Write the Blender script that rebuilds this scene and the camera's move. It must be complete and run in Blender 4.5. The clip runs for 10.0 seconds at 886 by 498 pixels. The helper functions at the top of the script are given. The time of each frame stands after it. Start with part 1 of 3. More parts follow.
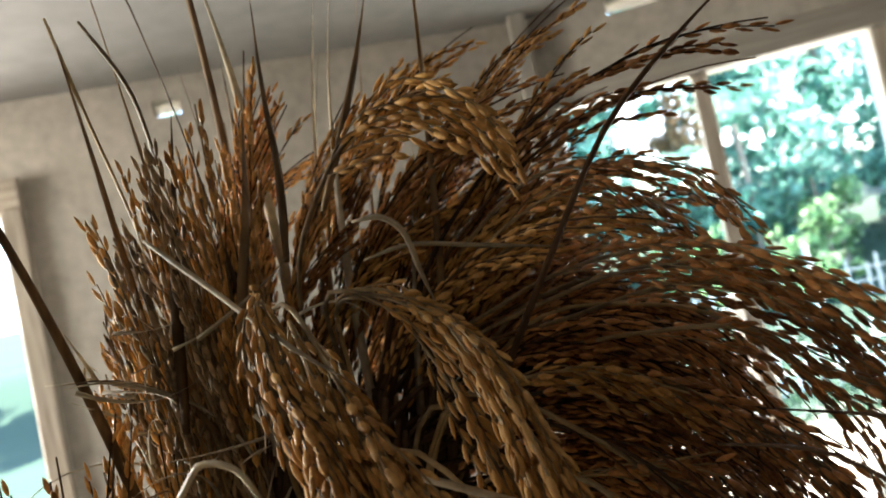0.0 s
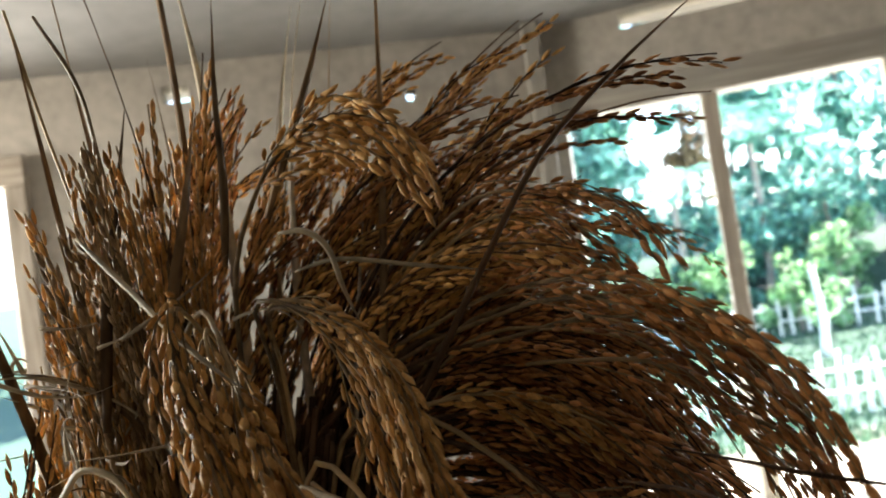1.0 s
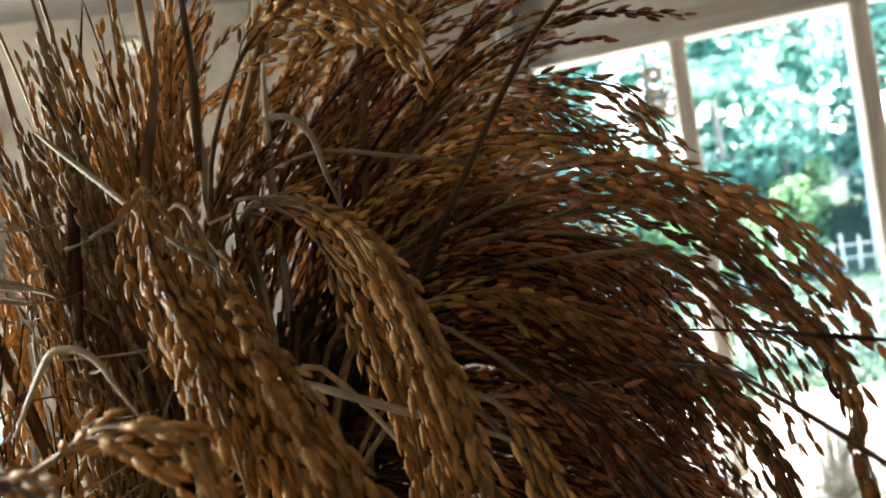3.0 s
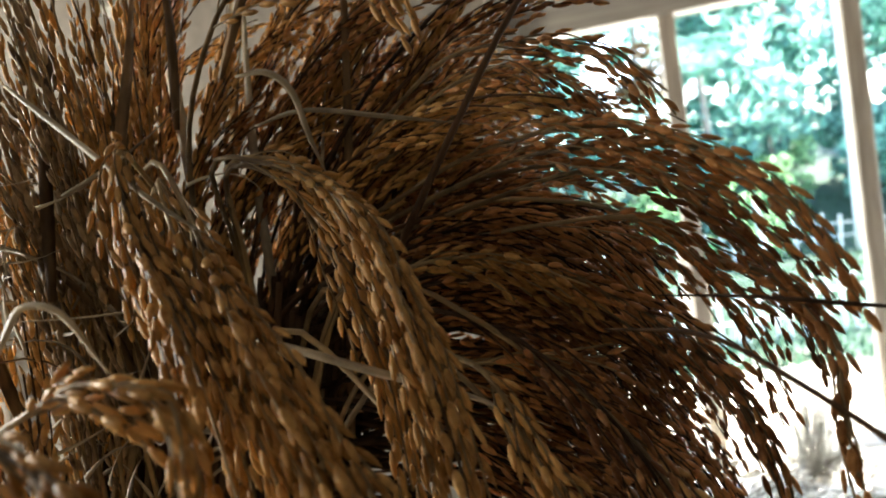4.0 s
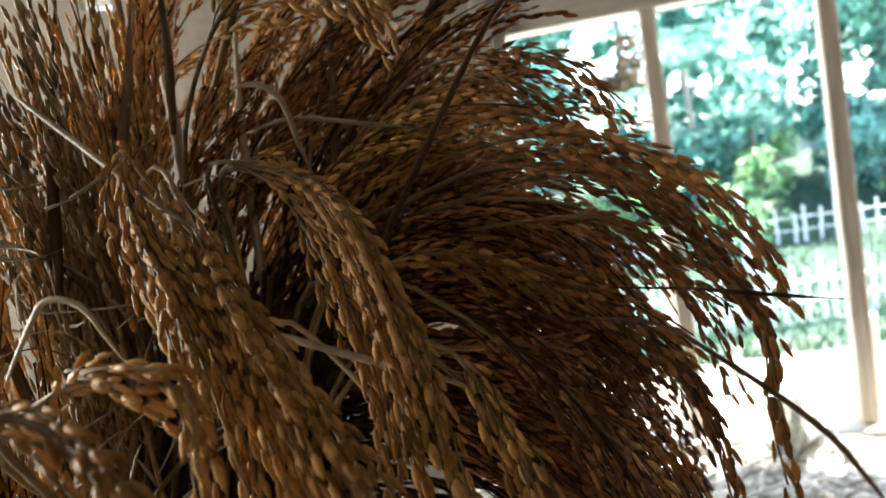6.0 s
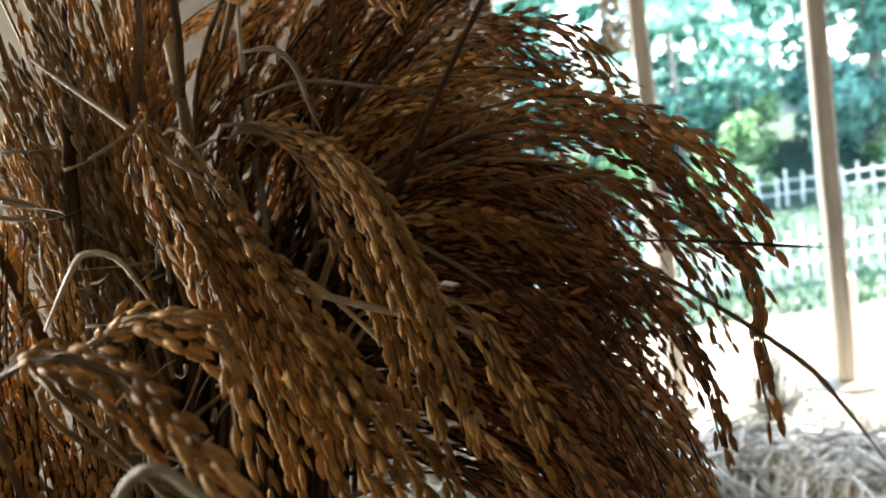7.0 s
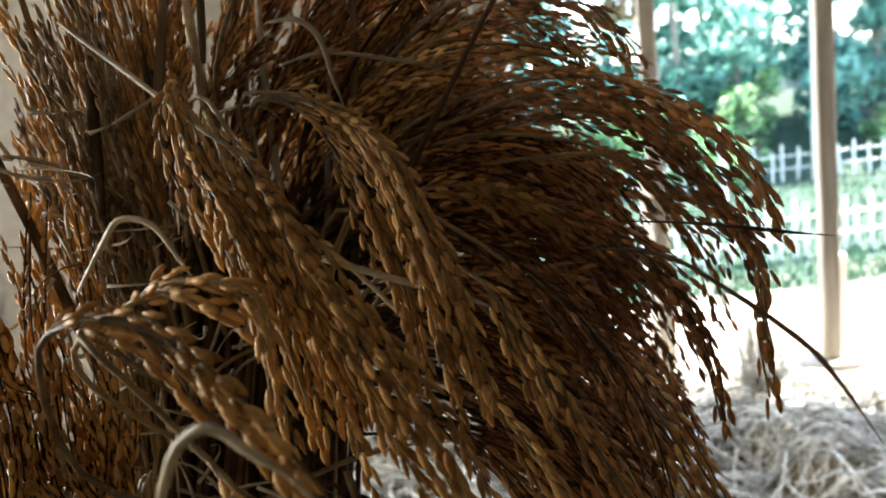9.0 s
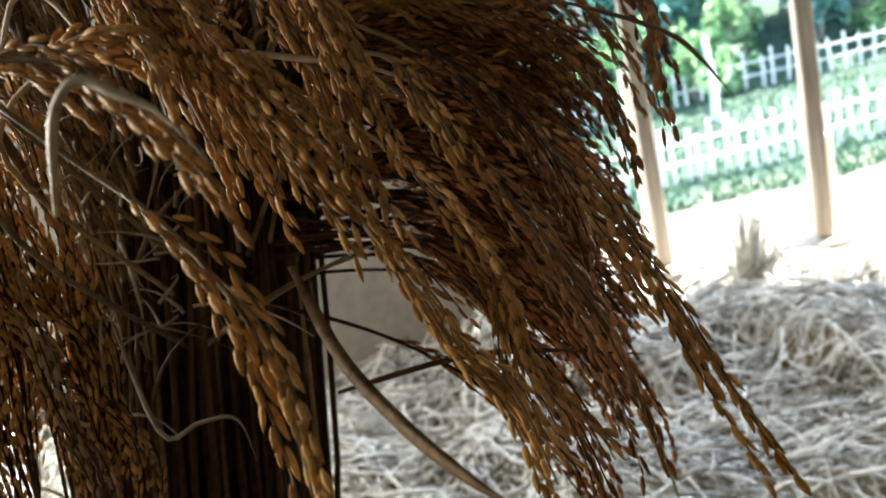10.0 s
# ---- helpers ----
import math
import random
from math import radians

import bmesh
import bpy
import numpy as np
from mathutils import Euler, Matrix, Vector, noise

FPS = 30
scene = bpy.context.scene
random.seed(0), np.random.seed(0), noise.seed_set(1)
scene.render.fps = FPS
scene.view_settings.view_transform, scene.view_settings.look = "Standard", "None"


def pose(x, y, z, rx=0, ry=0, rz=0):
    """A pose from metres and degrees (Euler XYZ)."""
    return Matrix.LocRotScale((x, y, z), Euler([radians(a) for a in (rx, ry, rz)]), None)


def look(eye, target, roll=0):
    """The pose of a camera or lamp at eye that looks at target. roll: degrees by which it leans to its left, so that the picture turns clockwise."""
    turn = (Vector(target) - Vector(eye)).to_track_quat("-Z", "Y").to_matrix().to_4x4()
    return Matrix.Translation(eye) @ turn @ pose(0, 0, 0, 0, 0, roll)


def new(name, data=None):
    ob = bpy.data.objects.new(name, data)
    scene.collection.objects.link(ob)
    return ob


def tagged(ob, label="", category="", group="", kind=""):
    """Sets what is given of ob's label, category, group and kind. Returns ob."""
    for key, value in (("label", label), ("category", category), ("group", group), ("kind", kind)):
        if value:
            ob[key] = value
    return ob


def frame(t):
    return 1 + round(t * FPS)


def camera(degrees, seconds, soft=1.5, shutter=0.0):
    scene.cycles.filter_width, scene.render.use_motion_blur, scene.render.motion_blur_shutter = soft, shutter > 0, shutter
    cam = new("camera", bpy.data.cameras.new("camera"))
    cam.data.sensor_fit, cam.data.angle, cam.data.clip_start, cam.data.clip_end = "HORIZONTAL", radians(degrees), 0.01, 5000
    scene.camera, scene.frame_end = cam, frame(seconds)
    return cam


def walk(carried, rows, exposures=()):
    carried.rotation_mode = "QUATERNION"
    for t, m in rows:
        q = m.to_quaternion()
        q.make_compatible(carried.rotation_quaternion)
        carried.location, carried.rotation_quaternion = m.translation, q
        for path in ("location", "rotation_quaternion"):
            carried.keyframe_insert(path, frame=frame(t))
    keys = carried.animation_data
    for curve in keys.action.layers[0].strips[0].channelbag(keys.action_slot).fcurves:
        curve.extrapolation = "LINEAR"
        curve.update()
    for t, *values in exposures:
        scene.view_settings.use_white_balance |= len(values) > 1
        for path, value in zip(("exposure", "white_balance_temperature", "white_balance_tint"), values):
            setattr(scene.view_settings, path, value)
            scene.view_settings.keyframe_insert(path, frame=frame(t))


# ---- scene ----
cam = camera(63.36, 10.0, soft=1.8)
cam.data.dof.use_dof = True
cam.data.dof.focus_distance = 0.29
cam.data.dof.aperture_fstop = 12.0
# seconds, place, yaw, pitch, roll
PATH = [
    (0, -0.0250, -0.0293, 0.5389, 3.72, 2.19, 11.92),
    (0.5, -0.0262, -0.0235, 0.5393, 3.59, 2.32, 9.28),
    (1, 0.0097, -0.0281, 0.5404, 4.25, 2.36, 8.28),
    (1.5, 0.0191, -0.0122, 0.5311, 4.09, 1.08, 8.95),
    (2, 0.0255, -0.0096, 0.5313, 3.07, 1.14, 7.70),
    (2.5, -0.0037, -0.0155, 0.5184, 2.13, 0.19, 9.39),
    (4, -0.0048, -0.0099, 0.5100, 0.42, -3.44, 8.46),
    (4.5, 0.0000, 0.0000, 0.5000, 0.13, -3.91, 8.90),
    (5, -0.0030, -0.0092, 0.5012, 0.10, -3.50, 9.01),
    (5.5, -0.0004, -0.0220, 0.5137, -0.17, -3.59, 8.62),
    (7, -0.0110, -0.0508, 0.5119, -2.04, -7.11, 8.78),
    (7.5, -0.0168, -0.0442, 0.5188, -1.94, -8.61, 7.76),
    (8, -0.0135, -0.0587, 0.5224, -1.96, -9.62, 6.40),
    (8.5, -0.0131, -0.0582, 0.5206, -1.81, -9.08, 7.48),
    (9, -0.0204, -0.0587, 0.5180, -2.32, -9.96, 6.90),
    (9.5, -0.0450, -0.0401, 0.5050, -7.16, -13.17, 8.11),
    (9.8, 0.0005, -0.0599, 0.4763, 0.50, -14.18, 12.25),
    (10, 0.0016, -0.0900, 0.4469, -3.60, -14.70, 13.20),
]
walk(cam, [(t, pose(x, y, z, 90 + p, r, w)) for t, x, y, z, w, p, r in PATH],
     exposures=[(0, 3.2), (0.5, 3.3), (1, 3.25), (2.5, 3.38), (4, 3.4), (7, 3.2), (9, 3.1), (9.5, 2.85), (10, 3.15)])

# ---- light ----
SUN_EL, SUN_AZ = radians(50), radians(62)      # azimuth clockwise from +y
world = bpy.data.worlds.new("sky")
scene.world = world
world.use_nodes = True
wn = world.node_tree.nodes
sky = wn.new("ShaderNodeTexSky")
sky.sky_type, sky.sun_disc = "NISHITA", False
sky.sun_elevation, sky.sun_rotation = SUN_EL, SUN_AZ
world.node_tree.links.new(sky.outputs[0], wn["Background"].inputs[0])
wn["Background"].inputs[1].default_value = 0.15
sun = new("sun", bpy.data.lights.new("sun", "SUN"))
sun.data.energy, sun.data.angle, sun.data.color = 5.0, radians(0.6), (1.0, 0.95, 0.86)
to_sun = Vector((math.sin(SUN_AZ) * math.cos(SUN_EL), math.cos(SUN_AZ) * math.cos(SUN_EL), math.sin(SUN_EL)))
sun.matrix_world = look((0, 0, 30), Vector((0, 0, 30)) - to_sun)


def daylight(name, eye, target, w, h, power, color):
    """Sky light that comes in through an opening."""
    lamp = bpy.data.lights.new(name, "AREA")
    lamp.shape, lamp.size, lamp.size_y, lamp.energy, lamp.color = "RECTANGLE", w, h, power, color
    ob = new(name, lamp)
    ob.matrix_world = look(eye, target)
    return ob


daylight("window_daylight", (1.05, 2.55, 0.35), (0.75, 1.2, 0.2), 1.5, 1.4, 3.2, (0.80, 0.93, 1.0))
daylight("doorway_daylight", (-2.05, 2.25, 0.3), (-1.2, 0.8, 0.25), 0.85, 1.5, 11.0, (1.0, 0.97, 0.90))
# added lamp with no seen source, lights the heads from the left
daylight("side_fill_light", (-2.95, 1.10, 0.92), (-0.3, 0.3, 0.5), 1.0, 0.6, 10.0, (1.0, 0.95, 0.84))


# ---- materials ----
def material(name, base, spread=0.25, rough=0.7, grain=40.0, bump=0.2, translucent=0.0, tint=None, island=0.0, stretch=(1, 1, 1), random_object=0.0, mottling=4.0, glow=None, gloss=0.4):
    """A surface with colour varied at two scales, fine relief, and light let through where it is thin."""
    m = bpy.data.materials.new(name)
    m.use_nodes = True
    nt = m.node_tree
    n, link = nt.nodes, nt.links.new
    bsdf = n["Principled BSDF"]
    bsdf.inputs["Roughness"].default_value = rough
    bsdf.inputs["Specular IOR Level"].default_value = gloss
    co = n.new("ShaderNodeTexCoord")
    mp = n.new("ShaderNodeMapping")
    mp.inputs["Scale"].default_value = stretch
    link(co.outputs["Object"], mp.inputs["Vector"])
    fine, wide = n.new("ShaderNodeTexNoise"), n.new("ShaderNodeTexNoise")
    fine.inputs["Scale"].default_value, wide.inputs["Scale"].default_value = grain, grain / mottling / 2
    fine.inputs["Detail"].default_value, wide.inputs["Detail"].default_value = 6, 4
    for k in (fine, wide):
        link(mp.outputs[0], k.inputs["Vector"])
    add = n.new("ShaderNodeMath")
    add.operation = "ADD"
    link(fine.outputs[0], add.inputs[0])
    link(wide.outputs[0], add.inputs[1])
    level = add.outputs[0]
    for amount, node, out in ((island, "ShaderNodeNewGeometry", "Random Per Island"), (random_object, "ShaderNodeObjectInfo", "Random")):
        if amount:
            src, mul, more = n.new(node), n.new("ShaderNodeMath"), n.new("ShaderNodeMath")
            mul.operation, more.operation = "MULTIPLY_ADD", "ADD"
            mul.inputs[1].default_value, mul.inputs[2].default_value = amount, -amount / 2
            link(src.outputs[out], mul.inputs[0])
            link(level, more.inputs[0])
            link(mul.outputs[0], more.inputs[1])
            level = more.outputs[0]
    ramp = n.new("ShaderNodeValToRGB")
    rescale = n.new("ShaderNodeMapRange")
    rescale.inputs[1].default_value, rescale.inputs[2].default_value = 0.4, 1.6
    link(level, rescale.inputs[0])
    link(rescale.outputs[0], ramp.inputs[0])
    dark = tuple(c * (1 - spread) for c in base)
    light = tuple(min(1, c * (1 + spread)) for c in (tint or base))
    ramp.color_ramp.elements[0].color, ramp.color_ramp.elements[1].color = (*dark, 1), (*light, 1)
    ramp.color_ramp.elements[0].position, ramp.color_ramp.elements[1].position = 0.2, 0.8
    link(ramp.outputs[0], bsdf.inputs["Base Color"])
    if bump:
        b = n.new("ShaderNodeBump")
        b.inputs["Strength"].default_value, b.inputs["Distance"].default_value = bump, 0.3 / grain
        link(fine.outputs[0], b.inputs["Height"])
        link(b.outputs[0], bsdf.inputs["Normal"])
    if translucent:
        tr, mix = n.new("ShaderNodeBsdfTranslucent"), n.new("ShaderNodeMixShader")
        if glow:
            tr.inputs[0].default_value = (*glow, 1)
        else:
            link(ramp.outputs[0], tr.inputs[0])
        mix.inputs[0].default_value = translucent
        link(bsdf.outputs[0], mix.inputs[1])
        link(tr.outputs[0], mix.inputs[2])
        link(mix.outputs[0], n["Material Output"].inputs["Surface"])
    return m


GRAIN = material("rice_husk", (0.31, 0.118, 0.036), 0.5, 0.42, 300, 0.3, 0.13, (0.52, 0.25, 0.085), island=0.5, random_object=0.5, glow=(0.62, 0.20, 0.06), gloss=0.25)
GRAIN_PALE = material("pale_rice_husk", (0.50, 0.235, 0.058), 0.35, 0.45, 300, 0.3, 0.14, (0.69, 0.41, 0.14), island=0.5, random_object=0.3, glow=(0.70, 0.34, 0.10), gloss=0.2)
GRAIN_DULL = material("weathered_rice_husk", (0.19, 0.115, 0.055), 0.45, 0.5, 300, 0.3, 0.12, (0.38, 0.265, 0.145), island=0.6, random_object=0.5)
STALK = material("dry_rice_stalk", (0.24, 0.155, 0.07), 0.4, 0.55, 120, 0.3, 0.1, (0.38, 0.27, 0.13), random_object=0.7)
# brown stalk with the shade of the sheaf's core put into its colour
DARK_STALK = material("brown_shaded_rice_stalk", (0.05, 0.028, 0.016), 0.5, 0.7, 120, 0.3, 0.03, (0.09, 0.05, 0.026), random_object=0.7, gloss=0.15)
LEAF = material("dry_rice_leaf", (0.16, 0.09, 0.042), 0.45, 0.65, 150, 0.5, 0.25, (0.29, 0.185, 0.09), random_object=0.6, stretch=(1, 1, 0.3))
LEAF_PALE = material("bleached_rice_leaf", (0.42, 0.34, 0.22), 0.3, 0.5, 150, 0.4, 0.25, (0.6, 0.52, 0.38), random_object=0.4)
STRAW = material("loose_straw", (0.40, 0.37, 0.29), 0.45, 0.55, 60, 0.2, 0.1, (0.72, 0.71, 0.65), island=0.9)
STRAW_BED = material("packed_straw", (0.20, 0.15, 0.08), 0.6, 0.9, 30, 1.0, stretch=(1, 3, 1))
PLASTER = material("beige_plaster", (0.38, 0.345, 0.295), 0.14, 0.9, 25, 0.15, tint=(0.45, 0.41, 0.355))
CEILING = material("grey_ceiling_board", (0.21, 0.20, 0.19), 0.15, 0.9, 12, 0.1)
# for walls out of view, dark so that less light bounces back
DIM_WALL = material("unseen_wall_bounce_cut", (0.085, 0.065, 0.048), 0.4, 0.8, 60, 0.3, tint=(0.13, 0.10, 0.075), stretch=(1, 1, 0.08))
WOOD = material("pale_worn_timber", (0.33, 0.27, 0.21), 0.3, 0.7, 60, 0.3, tint=(0.44, 0.38, 0.31), stretch=(1, 1, 0.08))
WOOD_GREY = material("grey_weathered_timber", (0.32, 0.29, 0.25), 0.3, 0.75, 60, 0.3, stretch=(1, 1, 0.08))
EARTH = material("pale_dry_earth", (0.42, 0.38, 0.29), 0.25, 0.95, 3, 0.3)
GRASS = material("meadow_grass", (0.03, 0.07, 0.04), 0.4, 0.7, 2, 0.0, 0.3, (0.055, 0.12, 0.065), island=0.8)
BAMBOO = material("bleached_bamboo", (0.66, 0.64, 0.58), 0.15, 0.6, 8, 0.1, tint=(0.78, 0.77, 0.72))
BARK = material("grey_bark", (0.22, 0.20, 0.17), 0.4, 0.9, 12, 0.5)
FOLIAGE = material("tree_leaves", (0.12, 0.30, 0.25), 0.4, 0.5, 1.5, 0.0, 0.6, (0.24, 0.48, 0.40), island=1.0)
FOLIAGE_LIGHT = material("sunlit_shrub_leaves", (0.13, 0.28, 0.12), 0.5, 0.5, 1.5, 0.0, 0.55, (0.26, 0.44, 0.22), island=1.0)
BROWN_FOLIAGE = material("dry_tree_leaves", (0.22, 0.15, 0.08), 0.4, 0.6, 1.5, 0.0, 0.3, island=1.0)


def yard(name):
    """Bare trodden earth by the house that gives way, with a ragged edge, to a green meadow."""
    m = material(name, (0.30, 0.27, 0.21), 0.25, 0.95, 3, 0.3)
    n, link = m.node_tree.nodes, m.node_tree.links.new
    ramp = next(k for k in n if k.bl_idname == "ShaderNodeValToRGB")
    geo, sep, noise_tex, add, edge, mix = (n.new("ShaderNode" + k) for k in ("NewGeometry", "SeparateXYZ", "TexNoise", "Math", "MapRange", "MixRGB"))
    noise_tex.inputs["Scale"].default_value = 0.8
    link(geo.outputs["Position"], sep.inputs[0])
    link(geo.outputs["Position"], noise_tex.inputs["Vector"])
    add.operation = "MULTIPLY_ADD"
    add.inputs[1].default_value = 3.0
    link(noise_tex.outputs[0], add.inputs[0])
    link(sep.outputs["Y"], add.inputs[2])
    edge.inputs[1].default_value, edge.inputs[2].default_value = 10.4, 12.0
    link(add.outputs[0], edge.inputs[0])
    link(edge.outputs[0], mix.inputs[0])
    link(ramp.outputs[0], mix.inputs[1])
    mix.inputs[2].default_value = (0.028, 0.062, 0.042, 1)
    link(mix.outputs[0], n["Principled BSDF"].inputs["Base Color"])
    return m


YARD = yard("yard_earth_and_meadow")
WIRE = material("black_cable", (0.03, 0.03, 0.03), 0.2, 0.5, 50, 0.0)
TWINE = material("plastic_twine", (0.45, 0.42, 0.36), 0.2, 0.4, 200, 0.2)

rng = np.random.default_rng(7)


# ---- mesh helpers ----
def part(name, data, mat, parent=None, label="", smooth=True):
    """One mesh object from (vertices, faces), under its thing where it has one."""
    me = bpy.data.meshes.new(name)
    v, f = data
    me.from_pydata(np.asarray(v, float).tolist(), [], f if isinstance(f, list) else f.tolist())
    me.polygons.foreach_set("use_smooth", [smooth] * len(me.polygons))
    me.materials.append(mat)
    ob = new(name, me)
    if parent is not None:
        ob.parent = parent
    if label:
        ob["label"] = label
    return ob


def join(pieces):
    """Several (vertices, faces) as one."""
    vs, fs, k = [], [], 0
    for v, f in pieces:
        vs.append(np.asarray(v, float))
        fs += [[i + k for i in q] for q in (f if isinstance(f, list) else f.tolist())]
        k += len(v)
    return np.concatenate(vs), fs


def box(lo, hi):
    (a, b, c), (d, e, g) = lo, hi
    v = [(x, y, z) for x in (a, d) for y in (b, e) for z in (c, g)]
    return np.array(v, float), [[0, 1, 3, 2], [4, 6, 7, 5], [0, 4, 5, 1], [2, 3, 7, 6], [0, 2, 6, 4], [1, 5, 7, 3]]


def timber(length, w, d, chamfer=0.006, wobble=0.003, seed=0):
    """A sawn post along z with chamfered, slightly uneven edges, its foot at the origin."""
    r = np.random.default_rng(seed)
    c = chamfer
    ring = [(-w / 2 + c, -d / 2), (w / 2 - c, -d / 2), (w / 2, -d / 2 + c), (w / 2, d / 2 - c), (w / 2 - c, d / 2), (-w / 2 + c, d / 2), (-w / 2, d / 2 - c), (-w / 2, -d / 2 + c)]
    n = 9
    v, f = [], []
    for i in range(n):
        o = r.normal(0, wobble, 2) if 0 < i < n - 1 else (0, 0)
        v += [(x + o[0], y + o[1], length * i / (n - 1)) for x, y in ring]
    for i in range(n - 1):
        f += [[8 * i + j, 8 * i + (j + 1) % 8, 8 * i + 8 + (j + 1) % 8, 8 * i + 8 + j] for j in range(8)]
    f += [list(range(7, -1, -1)), [8 * (n - 1) + j for j in range(8)]]
    return np.array(v), f


def through_points(pts, n):
    """A smooth curve of n points through a few control points."""
    p = np.array(pts, float)
    p = np.vstack([2 * p[0] - p[1], p, 2 * p[-1] - p[-2]])
    out = []
    for u in np.linspace(0, len(pts) - 1 - 1e-6, n):
        i, t = int(u), u - int(u)
        a, b, c, d = p[i:i + 4]
        out.append(0.5 * (2 * b + (c - a) * t + (2 * a - 5 * b + 4 * c - d) * t * t + (3 * b - a - 3 * c + d) * t ** 3))
    return np.array(out)


def unit(v):
    return v / np.maximum(np.linalg.norm(v, axis=-1, keepdims=True), 1e-9)


def frames_along(c):
    t = unit(np.gradient(c, axis=0))
    ref = np.array([0.31, -0.77, 0.55])
    a = unit(np.cross(t, ref))
    return t, a, np.cross(t, a)


def tube(c, radius, sides=5, flat=1.0, twist=0.0):
    """A tapered tube or, with flat under 1, a thin blade along the curve c."""
    t, a, b = frames_along(c)
    n = len(c)
    r = np.broadcast_to(radius, n)
    ang = np.linspace(0, 2 * math.pi, sides, endpoint=False)
    tw = np.linspace(0, twist, n)
    ca, sa = np.cos(tw)[:, None], np.sin(tw)[:, None]
    a, b = a * ca + b * sa, b * ca - a * sa
    v = c[:, None] + r[:, None, None] * (np.cos(ang)[None, :, None] * a[:, None] + flat * np.sin(ang)[None, :, None] * b[:, None])
    i, j = np.meshgrid(np.arange(n - 1), np.arange(sides), indexing="ij")
    k = (j + 1) % sides
    f = np.stack([i * sides + j, i * sides + k, (i + 1) * sides + k, (i + 1) * sides + j], -1).reshape(-1, 4)
    return v.reshape(-1, 3), f.tolist() + [list(range(sides - 1, -1, -1)), [(n - 1) * sides + q for q in range(sides)]]


# ---- rice ----
SIDES = 6
_ang = np.linspace(0, 2 * math.pi, SIDES, endpoint=False)
HUSK = [(0.0, 0.0, 0.0)]
for _z, _r in ((0.13, 0.62), (0.42, 1.0), (0.75, 0.72)):
    HUSK += [(_r * math.cos(q) * (1.12 if abs(math.sin(q)) < 0.3 else 1.0), 0.72 * _r * math.sin(q), _z) for q in _ang]
HUSK = np.array(HUSK + [(0.12, 0.0, 1.0)])
HUSK_FACES = [[0, 1 + (j + 1) % 6, 1 + j, 1 + j] for j in range(6)]
HUSK_FACES = [q[:3] for q in HUSK_FACES]
for _k in (0, 1):
    for j in range(6):
        a, b = 1 + 6 * _k + j, 1 + 6 * _k + (j + 1) % 6
        HUSK_FACES += [[a, b, b + 6], [a, b + 6, a + 6]]
HUSK_FACES += [[13 + j, 13 + (j + 1) % 6, 19] for j in range(6)]
HUSK_FACES = np.array(HUSK_FACES)


def grains(pos, axis, side, length, width):
    """Many husks at once, each a pointed, slightly flattened spindle."""
    up = unit(axis)
    a = unit(side - up * np.sum(side * up, -1, keepdims=True))
    b = np.cross(up, a)
    k = len(pos)
    v = (pos[:, None] + HUSK[None, :, 0, None] * (a * width[:, None])[:, None] + HUSK[None, :, 1, None] * (b * width[:, None])[:, None]
         + HUSK[None, :, 2, None] * (up * length[:, None])[:, None])
    f = HUSK_FACES[None] + (np.arange(k) * len(HUSK))[:, None, None]
    return v.reshape(-1, 3), f.reshape(-1, 3)


HUSK_MESHES = {}


def husk_mesh(mat):
    """The shared mesh of a single husk, one unit long."""
    if mat.name not in HUSK_MESHES:
        me = bpy.data.meshes.new("husk")
        me.from_pydata(HUSK.tolist(), [], HUSK_FACES.tolist())
        me.polygons.foreach_set("use_smooth", [True] * len(me.polygons))
        me.materials.append(mat)
        HUSK_MESHES[mat.name] = me
    return HUSK_MESHES[mat.name]


